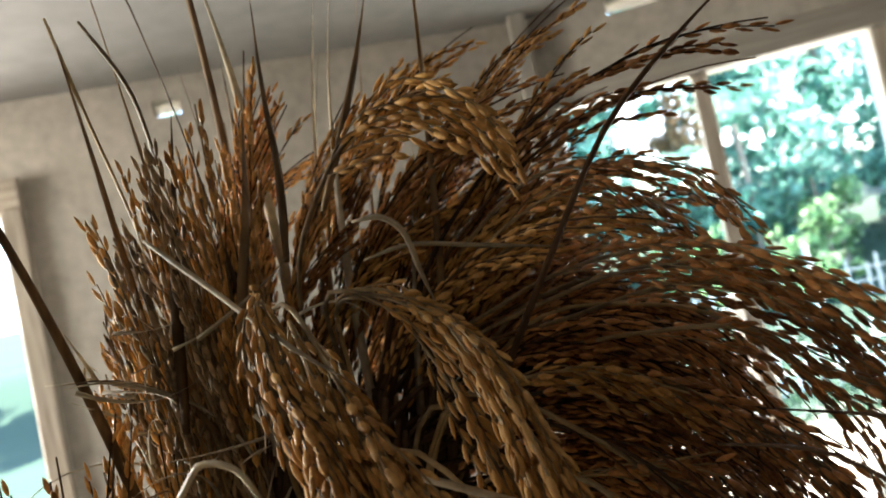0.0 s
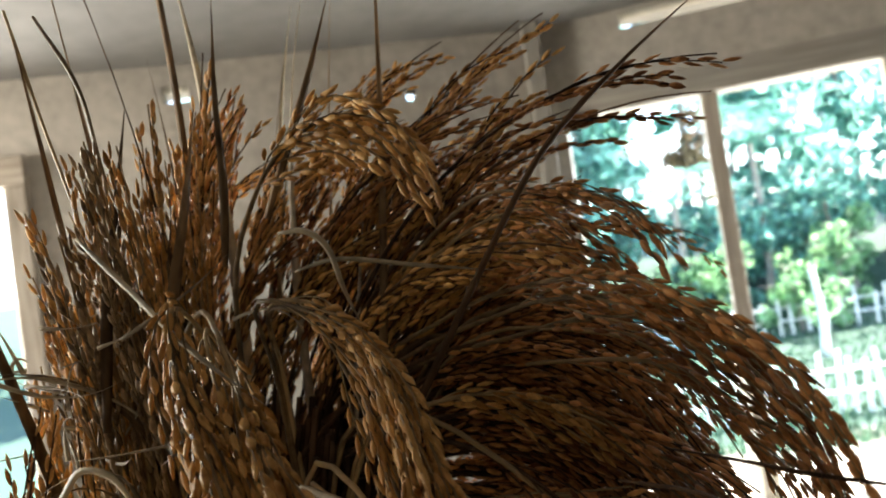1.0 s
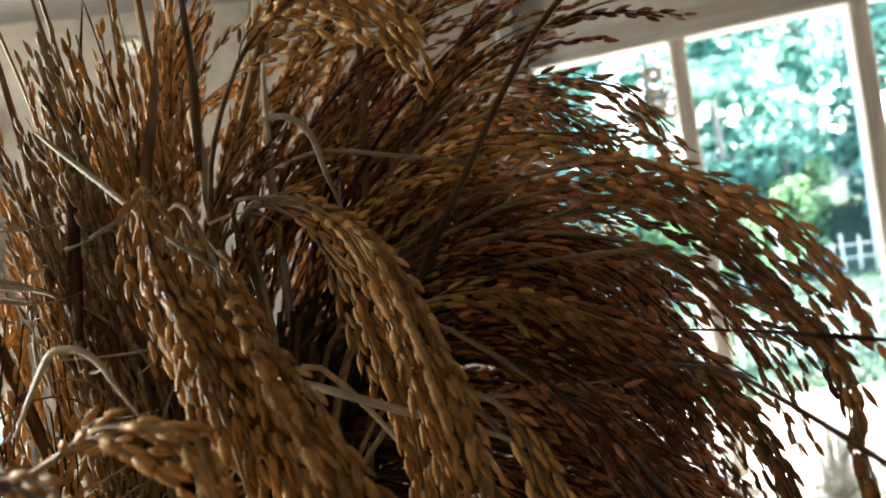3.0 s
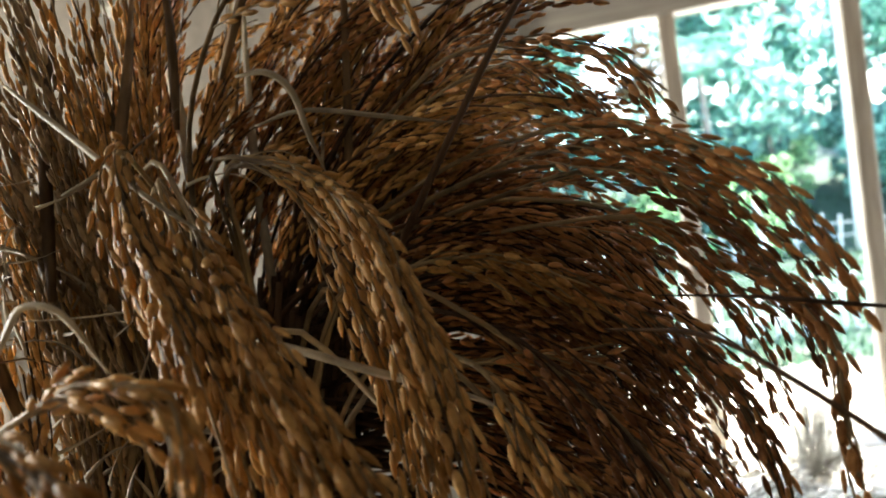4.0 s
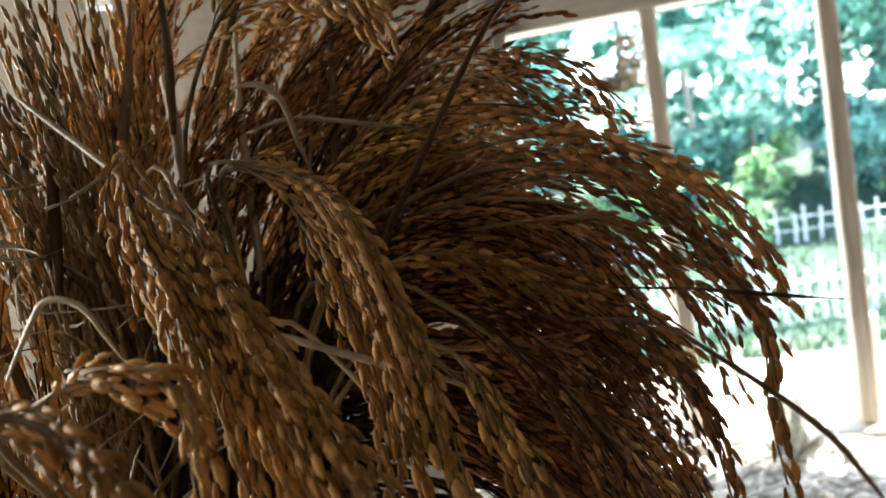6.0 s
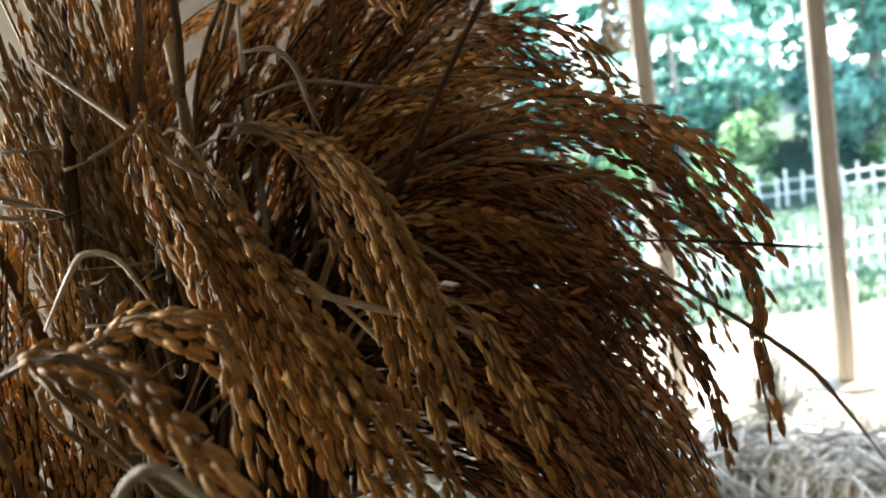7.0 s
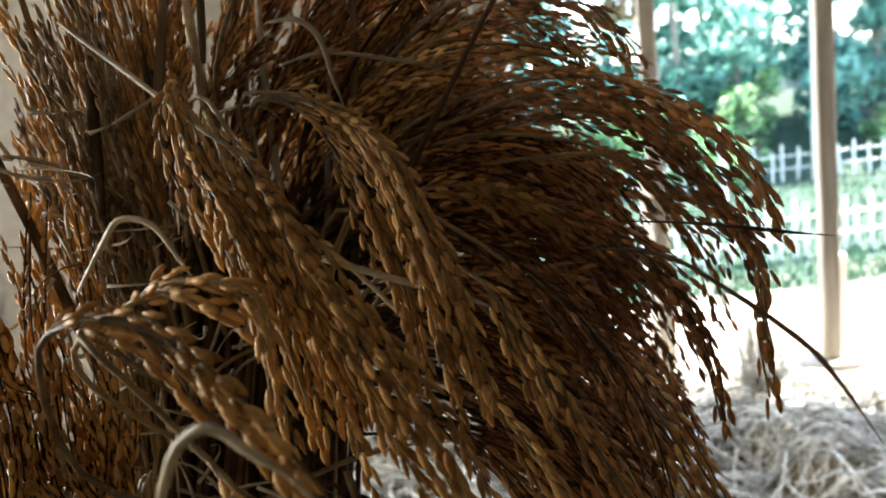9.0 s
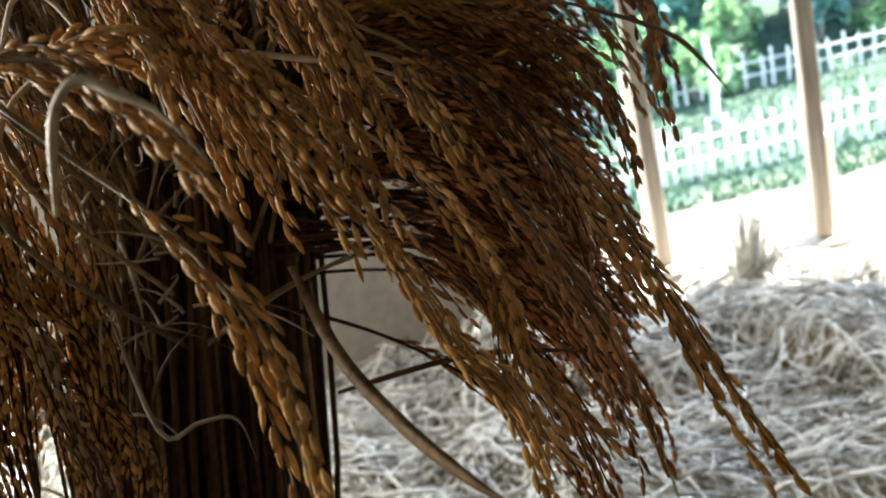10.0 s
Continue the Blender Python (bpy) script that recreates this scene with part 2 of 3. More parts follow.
def panicle(curve, bare, sheaf, seed, mat=None, branches=9, spread=0.010, stalk=None, full=1.0, size=1.0, single=False, step=0.0050):
    """One head of rice on its stalk: bare for that share of the curve, then short branches hung with husks."""
    r = np.random.default_rng(seed)
    n = len(curve)
    seg = np.r_[0, np.cumsum(np.linalg.norm(np.diff(curve, axis=0), axis=1))]
    total = seg[-1]
    at = lambda s: np.stack([np.interp(s, seg, curve[:, q]) for q in range(3)], -1)
    radius = np.interp(seg / total, (0, bare, 1), (0.0016, 0.0011, 0.0004))
    pieces = []
    P, A, S = [], [], []
    head = total * (1 - bare)
    tan, na, nb = frames_along(curve)
    turn = r.uniform(0, 6.28)
    for b in range(branches):
        s0 = total * bare + head * (0.02 + 0.62 * b / branches) + r.normal(0, 0.002)
        ln = min(total + 0.002 - s0, head * r.uniform(0.38, 0.58))
        if ln < 0.015:
            continue
        turn += 2.4 + r.normal(0, 0.3)
        i = int(np.clip(np.searchsorted(seg, s0), 1, n - 1))
        out = na[i] * math.cos(turn) + nb[i] * math.sin(turn)
        wide = spread * r.uniform(0.5, 1.35)
        m = max(6, int(ln / step))
        u = np.linspace(0, 1, m)
        c = at(np.minimum(s0 + u * ln, total)) + np.outer(wide * np.minimum(1, u * 2.2) ** 0.8, out)
        c += np.outer(np.maximum(0, s0 + u * ln - total), tan[-1])
        c[:, 2] -= r.uniform(0.002, 0.016) * u ** 2
        pieces.append(tube(c, 0.00045, 3))
        t, e, g = frames_along(c)
        keep = (u > 0.12) & (r.uniform(size=m) < full)
        q = np.arange(m)
        flip = np.where(q % 2 == 0, 1.0, -1.0)[:, None]
        sd = (e * math.cos(turn) + g * math.sin(turn)) * flip + 0.35 * r.normal(size=(m, 3))
        sd = unit(sd)
        ax = unit(t + 0.17 * sd + 0.06 * r.normal(size=(m, 3)))
        P.append((c + sd * 0.0009)[keep])
        A.append(ax[keep])
        S.append(np.cross(ax, sd)[keep])
    P, A, S = np.concatenate(P), np.concatenate(A), np.concatenate(S)
    k = len(P)
    ob = part("panicle", tube(curve, radius, 5), stalk or STALK, sheaf)
    tagged(part("branching", join(pieces), stalk or STALK, ob), kind="stuff")
    long, wide = size * r.uniform(0.0078, 0.0096, k), size * r.uniform(0.00120, 0.00155, k)
    shell = mat or GRAIN
    picked = np.zeros(k, bool)
    if single:
        picked[:100] = True
        for q in np.flatnonzero(picked):
            up = Vector(A[q]).normalized()
            side = (Vector(S[q]) - up * up.dot(Vector(S[q]))).normalized()
            husk = new("husk", husk_mesh(shell))
            husk.parent = ob
            m = Matrix((side * wide[q], up.cross(side) * wide[q], up * long[q])).transposed().to_4x4()
            m.translation = P[q]
            husk.matrix_local = m
    rest = ~picked
    tagged(part("husk_cluster", grains(P[rest], A[rest], S[rest], long[rest], wide[rest]), shell, ob), kind="stuff")
    return ob


def arching(p0, phi, e0, e1, length, n=22, power=1.3, swing=0.0):
    """A curve that leaves p0 towards phi (degrees, 0 is +x) and bends from the rise e0 to the rise e1."""
    u = np.linspace(0, 1, n)
    e = np.radians(e0 + (e1 - e0) * u ** power)
    w = np.radians(phi + swing * u)
    d = np.stack([np.cos(e) * np.cos(w), np.cos(e) * np.sin(w), np.sin(e)], -1) * length / (n - 1)
    return np.array(p0) + np.vstack([np.zeros(3), np.cumsum(d, axis=0)[:-1]])


# ---- room ----
FLOOR, CEIL = -0.62, 1.385
CORNER = Vector((0.27, 2.56, 0))
EAST, WEST = Vector((3.5, 1.85, 0)), Vector((-2.9, 1.89, 0))
EAST_REAR, WEST_REAR = Vector((3.3, -2.7, 0)), Vector((-3.0, -2.7, 0))
LOW, HIGH = -0.466, 1.036


def wall(name, a, b, openings=(), thick=0.09, label="", mat=None):
    """A wall from a to b, its inner face on that line, with openings (from, to, bottom, top) cut right through."""
    along = (b - a).normalized()
    length = (b - a).length
    xs = sorted({0, length, *(o[0] for o in openings), *(o[1] for o in openings)})
    zs = sorted({FLOOR, CEIL, *(o[2] for o in openings), *(o[3] for o in openings)})
    pieces = []
    for x0, x1 in zip(xs, xs[1:]):
        z0 = None
        for lo, hi in zip(zs, zs[1:]):
            open_here = any(o[0] <= x0 and x1 <= o[1] and o[2] <= lo and hi <= o[3] for o in openings)
            if not open_here and z0 is None:
                z0 = lo
            if z0 is not None and (open_here or hi == zs[-1]):
                pieces.append(box((x0, 0, z0), (x1, thick, lo if open_here else hi)))
                z0 = None
    ob = part(name, join(pieces), mat or PLASTER, smooth=False)
    ob.matrix_world = Matrix.Translation(a) @ Matrix.Rotation(math.atan2(along.y, along.x), 4, "Z")
    return tagged(ob, label, "wall", kind="structure")


# each wall runs so that its outside lies to the left of its line
wall("wall_north", CORNER, EAST, [(0.064, 2.35, LOW, HIGH), (0.3, 2.6, 1.315, 1.37)], label="beige plastered wall with a wide open window")
wall("wall_northwest", WEST, CORNER, [(0.36, 1.465, FLOOR, 1.05), (1.93, 2.02, 1.255, 1.31), (2.75, 2.785, 1.175, 1.215)], label="beige plastered wall with a doorway and small chinks")
# the high opening is out of view, added to house the side lamp
wall("wall_west", WEST_REAR, WEST, [(3.2, 4.4, 0.55, 1.25)], label="plain beige plastered wall with an unseen opening added for fill light")
# these two walls are unseen; their dark surface only lowers the fill light
wall("wall_south", EAST_REAR, WEST_REAR, label="plain unseen wall, darkened to cut bounced light", mat=DIM_WALL)
wall("wall_east", EAST, EAST_REAR, label="plain unseen wall, darkened to cut bounced light", mat=DIM_WALL)
part_floor = part("floor", box((-3.4, -3.0, FLOOR - 0.1), (3.9, 2.8, FLOOR)), EARTH, smooth=False)
tagged(part_floor, "packed earth floor under the straw", "floor", kind="structure")
top = part("ceiling", box((-3.6, -3.2, CEIL), (4.2, 2.7, CEIL + 0.05)), CEILING, smooth=False)
tagged(top, "plain grey boarded ceiling", "ceiling", kind="structure")
# unseen roof, clear of the ceiling, added to shade all but the sill from the sun
TURN = Matrix.Translation(CORNER) @ Matrix.Rotation(math.atan2(EAST.y - CORNER.y, EAST.x - CORNER.x), 4, "Z")
roof = part("roof", box((-4.6, -5.6, 1.85), (4.6, 0.95, 1.90)), WOOD_GREY, smooth=False)
roof.matrix_world = TURN
tagged(roof, "unseen grey timber roof, its overhang set to shade all but the sill", "roof", kind="structure")
for i, (x, y) in enumerate(((-2.85, 1.83), (3.4, 1.83), (3.2, -2.6), (-2.9, -2.6), (0.27, 2.5))):
    p = part("roof_post", timber(1.848 - CEIL - 0.052, 0.09, 0.09, seed=60 + i), WOOD_GREY, smooth=False)
    p.location = (x, y, CEIL + 0.051)
    tagged(p, "short unseen post added to carry the roof", "post", kind="structure")

# window frame: posts, head and sill
NORTH = Matrix.Translation(CORNER) @ Matrix.Rotation(math.atan2(EAST.y - CORNER.y, EAST.x - CORNER.x), 4, "Z")
window = new("window_1")
window.matrix_world = NORTH
tagged(window, "wide open window with pale timber posts and no glass", "window", kind="structure")
for i, (s, w) in enumerate(((0.035, 0.06), (0.551, 0.056), (1.109, 0.06), (1.66, 0.06), (2.2, 0.06))):
    p = part("post", timber(HIGH - LOW - 0.008, w, 0.05, wobble=0.0012, seed=i), WOOD, window, smooth=False)
    p.location = (s, 0.03, LOW + 0.004)
# pale boards added in place of sunlight on the posts' lower parts
for s, y, w, z in ((1.176, 0.146, 0.05, -0.12), (0.547, 0.18, 0.09, 0.26)):
    p = part("lit_post_board", timber(z + 2.35, w, 0.04, seed=int(100 * s)), BAMBOO, window, "pale board added for the sunlit lower part of a window post", smooth=False)
    p.location = (s, y, -2.35)
rail = part("head", timber(2.30, 0.10, 0.10, wobble=0.0012, seed=11), WOOD_GREY, window, smooth=False)
rail.matrix_local = Matrix.Translation((0.05, 0.046, HIGH + 0.051)) @ Matrix.Rotation(radians(90), 4, "Y")
sill = part("sill", timber(2.30, 0.05, 0.17, seed=12), WOOD_GREY, window, "blue-grey weathered timber sill", smooth=False)
sill.matrix_local = Matrix.Translation((0.05, 0.03, LOW - 0.023)) @ Matrix.Rotation(radians(90), 4, "Y")
pillar = part("corner_post", timber(CEIL - FLOOR - 0.004, 0.06, 0.07, seed=13), WOOD_GREY, smooth=False)
pillar.location = (CORNER.x - 0.02, CORNER.y - 0.06, FLOOR + 0.002)
tagged(pillar, "dark weathered corner post beside the window", "post", kind="structure")

NORTHWEST = Matrix.Translation(WEST) @ Matrix.Rotation(math.atan2(CORNER.y - WEST.y, CORNER.x - WEST.x), 4, "Z")
doorframe = new("door_1")
doorframe.matrix_world = NORTHWEST
tagged(doorframe, "open doorway with a brown timber frame", "doorway", kind="structure")
for i, s in enumerate((1.45, 0.385)):
    p = part("jamb", timber(1.03 - FLOOR - 0.004, 0.07, 0.13, wobble=0.0015, seed=20 + i), WOOD, doorframe, smooth=False)
    p.location = (s, 0.03, FLOOR + 0.002)
lintel = part("lintel", timber(1.14, 0.10, 0.14, wobble=0.0015, seed=22), WOOD, doorframe, smooth=False)
lintel.matrix_local = Matrix.Translation((0.345, 0.028, 1.08)) @ Matrix.Rotation(radians(90), 4, "Y")


# ---- straw on the floor ----
def heap(x, y):
    """Height of the straw bed."""
    k = noise.noise((x * 1.3, y * 1.3, 0.2)) * 0.09 + noise.noise((x * 3.4, y * 3.4, 3.1)) * 0.10
    hollow = max(0, noise.noise((x * 2.3, y * 2.3, 7.7)) - 0.12) * 0.35
    return max(FLOOR + 0.035, -0.53 + k - hollow)


xs, ys = np.linspace(-2.7, 3.2, 90), np.linspace(-1.2, 2.45, 60)
bed_v, bed_f = [], []
for y in ys:
    for x in xs:
        lim = 2.53 - 0.22 * (x - 0.27) if x > 0.27 else 2.53 + 0.205 * (x - 0.27)
        yy = min(y, lim - 0.02)
        bed_v.append((x, yy, max(FLOOR + 0.004, heap(x, yy) - 0.035)))
for j in range(len(ys) - 1):
    for i in range(len(xs) - 1):
        a = j * len(xs) + i
        bed_f.append([a, a + 1, a + 1 + len(xs), a + len(xs)])
bed = part("straw_bed", (np.array(bed_v), bed_f), STRAW_BED)
tagged(bed, "packed layer of old straw covering the floor", "straw", kind="stuff")
strands = []
r = np.random.default_rng(21)
for i in range(9500):
    x, y = r.uniform(-1.9, 2.9), 2.4 - abs(r.normal(0, 1.05))
    lim = (2.50 - 0.22 * (x - 0.27) if x > 0.27 else 2.50 + 0.205 * (x - 0.27)) - 0.03
    if y > lim:
        continue
    w, ln = r.uniform(0, 6.28), r.uniform(0.10, 0.40)
    bend = r.normal(0, 0.55)
    u = np.linspace(-0.5, 0.5, 6)
    ang = w + bend * u
    c = np.stack([x + np.cos(ang) * u * ln, y + np.sin(ang) * u * ln, 0 * u], -1)
    c[:, 1] = np.minimum(c[:, 1], lim)
    lift = r.uniform(-0.02, 0.06)
    tilt = r.normal(0, 0.24)
    c[:, 2] = np.array([heap(p[0], p[1]) for p in c]) + lift + u * ln * tilt - 0.25 * ln * u ** 2
    strands.append(tube(c, r.uniform(0.0014, 0.0050), 4, r.uniform(0.2, 0.7)))
loose = part("loose_straw", join(strands), STRAW)
tagged(loose, "heap of pale loose rice straw on the floor", "straw", kind="stuff")
# short straw bundle that leans against the sill in the sun
bundle = new("straw_bundle")
bundle.location = (1.03, 2.22, min(-0.46, heap(1.03, 2.22) + 0.01))
tagged(bundle, "small upright tuft of sunlit straw against the sill", "straw bundle")
for i in range(120):
    a, q = r.uniform(0, 6.28), r.uniform(0, 0.07)
    b = np.array((q * math.cos(a), 0.5 * q * math.sin(a), 0.0))
    tip = b * 2.2 + np.array((r.normal(0, 0.02), -0.02, r.uniform(0.12, 0.27)))
    part("straw", tube(np.linspace(b, tip, 4), 0.0028, 4, 0.6), STRAW, bundle)


# ---- the sheaf ----
sheaf = new("rice_sheaf")
tagged(sheaf, "bound sheaf of ripe golden-brown rice standing on straw", "rice sheaf")
NECK = 0.43
FOOT = np.array((-0.33, 0.36))
HEAD = np.array((-0.132, 0.362))


def axis(z):
    """The middle of the leaning bundle of stalks at height z."""
    k = np.clip((z + 0.55) / (NECK + 0.55), 0, 1.1)
    return FOOT + (HEAD - FOOT) * k ** 1.2


r = np.random.default_rng(3)
# stalks
for i in range(230):
    a, q = r.uniform(0, 6.28), 0.080 * math.sqrt(r.uniform())
    o = np.array((q * math.cos(a), 0.85 * q * math.sin(a)))
    pts = []
    for z, k in ((heap(FOOT[0], FOOT[1]) - 0.03, 1.3 + r.normal(0, 0.15)), (-0.1, 1.0), (0.2, 0.95), (NECK + r.uniform(-0.04, 0.06), 0.85)):
        pts.append((*(axis(z) + o * k + r.normal(0, 0.004, 2)), z))
    # mostly the darkened stalk, for the shade within the bundle
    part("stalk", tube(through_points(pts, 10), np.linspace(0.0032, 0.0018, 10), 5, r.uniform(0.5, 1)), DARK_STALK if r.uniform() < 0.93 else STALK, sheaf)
# looser stalks splayed out on the doorway side
for i in range(60):
    a = r.uniform(2.2, 4.6)
    q = r.uniform(0.07, 0.10)
    z1 = r.uniform(0.28, 0.42)
    hi = (*(axis(z1) + q * 0.8 * np.array((math.cos(a), math.sin(a)))), z1)
    lo = (*(axis(-0.5) + (q * 1.6 + r.uniform(0, 0.12)) * np.array((math.cos(a), math.sin(a)))), heap(-0.4, 0.3) - 0.02)
    mid = (*(axis(0.0) + q * 1.25 * np.array((math.cos(a), math.sin(a))) + r.normal(0, 0.012, 2)), 0.0)
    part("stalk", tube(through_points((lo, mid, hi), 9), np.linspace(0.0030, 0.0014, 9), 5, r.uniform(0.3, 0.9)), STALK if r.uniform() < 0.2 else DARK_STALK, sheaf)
for z, q in ((0.00, 0.088), (0.007, 0.090)):
    ang = np.linspace(0, 6.4, 40)
    ring = np.stack([axis(z)[0] + q * np.cos(ang), axis(z)[1] + q * np.sin(ang), z + 0.004 * np.sin(3 * ang)], -1)
    part("binding", tube(ring, 0.003, 5, 0.6), TWINE, sheaf, "pale twine tied round the stalks")


def start(phi, q, z=0.0):
    m = axis(NECK + z)
    return (m[0] + q * math.cos(radians(phi)), m[1] + q * math.sin(radians(phi)), NECK + z)


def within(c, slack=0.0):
    """Whether a head stays inside an outline fitted to the camera's view, window side."""
    # k scales the outline by depth from the camera, near y -0.05
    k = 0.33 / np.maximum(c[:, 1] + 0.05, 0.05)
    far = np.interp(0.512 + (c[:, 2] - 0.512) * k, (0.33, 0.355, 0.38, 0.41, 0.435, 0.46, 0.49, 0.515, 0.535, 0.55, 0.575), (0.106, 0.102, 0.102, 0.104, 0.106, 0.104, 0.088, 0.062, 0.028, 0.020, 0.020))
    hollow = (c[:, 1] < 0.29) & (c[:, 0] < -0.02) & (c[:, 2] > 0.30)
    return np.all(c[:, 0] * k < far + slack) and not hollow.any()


seed = 100
# heads that arch over towards the window, in layers from high to low
for n, (phi0, phi1), (up0, up1), (fall0, fall1), (l0, l1), (z0, z1) in (
        (4, (-5, 60), (62, 78), (-20, 5), (0.28, 0.34), (0.02, 0.06)),
        (9, (-25, 50), (46, 64), (-55, -25), (0.27, 0.33), (0.01, 0.06)),
        (32, (-38, 45), (26, 46), (-70, -42), (0.26, 0.32), (-0.01, 0.05)),
        (46, (-42, 40), (8, 30), (-87, -60), (0.29, 0.38), (-0.04, 0.03)),
        (56, (-50, 50), (-8, 14), (-89, -66), (0.29, 0.42), (-0.09, -0.02))):
    for i in range(n):
        phi = r.uniform(phi0, phi1)
        p0, rise, fall, ln, swing = start(phi + r.normal(0, 25), r.uniform(0.02, 0.06), r.uniform(z0, z1)), r.uniform(up0, up1), r.uniform(fall0, fall1), r.uniform(l0, l1), r.normal(0, 15)
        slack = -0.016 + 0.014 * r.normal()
        # shortened until it fits the outline in the camera's view
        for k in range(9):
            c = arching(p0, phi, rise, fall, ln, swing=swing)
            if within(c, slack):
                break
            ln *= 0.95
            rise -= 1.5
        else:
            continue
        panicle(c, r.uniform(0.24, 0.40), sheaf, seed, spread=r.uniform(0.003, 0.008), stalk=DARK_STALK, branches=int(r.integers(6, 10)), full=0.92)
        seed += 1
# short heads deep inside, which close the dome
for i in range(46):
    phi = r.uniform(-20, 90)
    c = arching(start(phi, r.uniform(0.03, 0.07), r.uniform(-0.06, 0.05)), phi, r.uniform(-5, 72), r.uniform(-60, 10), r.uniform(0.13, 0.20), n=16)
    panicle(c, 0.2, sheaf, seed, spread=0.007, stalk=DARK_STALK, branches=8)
    seed += 1
# a few thin heads that reach out above the rest
for i in range(5):
    phi = r.uniform(-12, 40)
    for ln in (0.36, 0.34, 0.32, 0.30, 0.28):
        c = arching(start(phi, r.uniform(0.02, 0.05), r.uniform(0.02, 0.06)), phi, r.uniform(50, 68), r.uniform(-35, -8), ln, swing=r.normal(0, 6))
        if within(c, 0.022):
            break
    panicle(c, r.uniform(0.4, 0.5), sheaf, seed, spread=0.004, stalk=DARK_STALK, branches=5)
    seed += 1
# heads that stand nearly upright at the back and on the far side
for i in range(74):
    phi = r.uniform(-10, 170)
    lean = math.cos(radians(phi))
    c = arching(start(phi, r.uniform(0.01, 0.080), r.uniform(-0.06, 0.03)), r.normal(12, 24), 84 - 10 * lean + r.normal(0, 4), 25 - 30 * lean + r.normal(0, 20), r.uniform(0.20, 0.31), swing=r.normal(0, 12))
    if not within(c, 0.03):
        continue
    panicle(c, r.uniform(0.25, 0.4), sheaf, seed, GRAIN_PALE if r.uniform() < 0.7 else GRAIN, spread=r.uniform(0.003, 0.007), stalk=DARK_STALK, full=0.9)
    seed += 1
# slim upright heads along the doorway side, some of them low on the stalks
for i in range(36):
    phi = r.uniform(115, 262)
    c = arching(start(phi, r.uniform(0.02, 0.076) + (r.uniform(0, 0.008) if 160 < phi < 235 else 0), r.uniform(-0.12, 0.0)), phi, r.uniform(82, 98), r.uniform(70, 92), r.uniform(0.15, 0.25))
    panicle(c, r.uniform(0.15, 0.35), sheaf, seed, GRAIN_DULL if r.uniform() < 0.25 else GRAIN_PALE, spread=0.005, full=0.8)
    seed += 1
# short heads that lean out low on the doorway side
for i in range(22):
    tip = np.array((r.uniform(-0.262, -0.175), r.uniform(0.225, 0.29), r.uniform(0.39, 0.53)))
    tip[2] = min(tip[2], 0.50 + 0.5 * (tip[0] + 0.22))
    low = tip - np.array((r.normal(0.004, 0.01), r.normal(0, 0.01), r.uniform(0.12, 0.16)))
    root = (*(axis(-0.05) + 0.10 * np.array((-0.75, -0.65)) + r.normal(0, 0.015, 2)), -0.05)
    panicle(through_points((root, tuple(low), tuple(low * 0.45 + tip * 0.55 + r.normal(0, 0.004, 3)), tuple(tip)), 20), 0.6, sheaf, seed, GRAIN_DULL if r.uniform() < 0.35 else GRAIN_PALE, spread=0.005, stalk=DARK_STALK, full=0.75)
    seed += 1
# heads that hang over on the near side, in order from the middle outwards
def near_head(bare, spread, pale, single, *pts):
    """A head that hangs over along a few given bends."""
    global seed
    z = pts[0][2] - 0.09
    foot = axis(min(z, NECK))
    root = (*(foot + 0.055 * unit(np.array(pts[0][:2]) - foot)), z)
    extra = math.dist(root, pts[0])
    length = sum(math.dist(p, q) for p, q in zip(pts, pts[1:]))
    bare = (extra + bare * length) / (extra + length)
    panicle(through_points((root, *pts), 30), bare, sheaf, seed, GRAIN_PALE if pale else GRAIN, spread=spread, branches=16 if spread > 0.0060 and pale else 9, single=single, size=1.04 if pale else 1.0, step=0.0042 if pale else 0.0052, full=1.0 if pale else 0.88)
    seed += 1


near_head(0.3, 0.0068, True, True, (-0.107, 0.329, 0.499), (-0.099, 0.287, 0.540), (-0.072, 0.267, 0.536), (-0.048, 0.247, 0.523), (-0.033, 0.226, 0.506), (-0.024, 0.211, 0.483), (-0.017, 0.198, 0.460), (-0.012, 0.186, 0.436), (-0.009, 0.180, 0.417))
near_head(0.42, 0.005, True, True, (-0.106, 0.330, 0.504), (-0.093, 0.287, 0.537), (-0.069, 0.270, 0.530), (-0.052, 0.250, 0.505), (-0.040, 0.233, 0.477), (-0.032, 0.222, 0.452), (-0.029, 0.210, 0.423))
near_head(0.45, 0.005, True, False, (-0.104, 0.330, 0.502), (-0.094, 0.290, 0.538), (-0.067, 0.272, 0.537), (-0.046, 0.251, 0.521), (-0.026, 0.228, 0.503))
near_head(0.26, 0.0062, True, True, (-0.118, 0.299, 0.503), (-0.112, 0.237, 0.544), (-0.106, 0.216, 0.521), (-0.090, 0.197, 0.496), (-0.079, 0.183, 0.473), (-0.071, 0.171, 0.452), (-0.066, 0.165, 0.433))
near_head(0.26, 0.0075, True, True, (-0.116, 0.299, 0.502), (-0.104, 0.242, 0.534), (-0.088, 0.212, 0.499), (-0.075, 0.196, 0.479), (-0.063, 0.185, 0.458), (-0.053, 0.175, 0.436), (-0.047, 0.169, 0.420))
near_head(0.34, 0.0042, True, False, (-0.141, 0.169, 0.414), (-0.138, 0.147, 0.463), (-0.121, 0.138, 0.476), (-0.103, 0.131, 0.475), (-0.087, 0.122, 0.469), (-0.073, 0.113, 0.458), (-0.060, 0.103, 0.447), (-0.051, 0.096, 0.437))
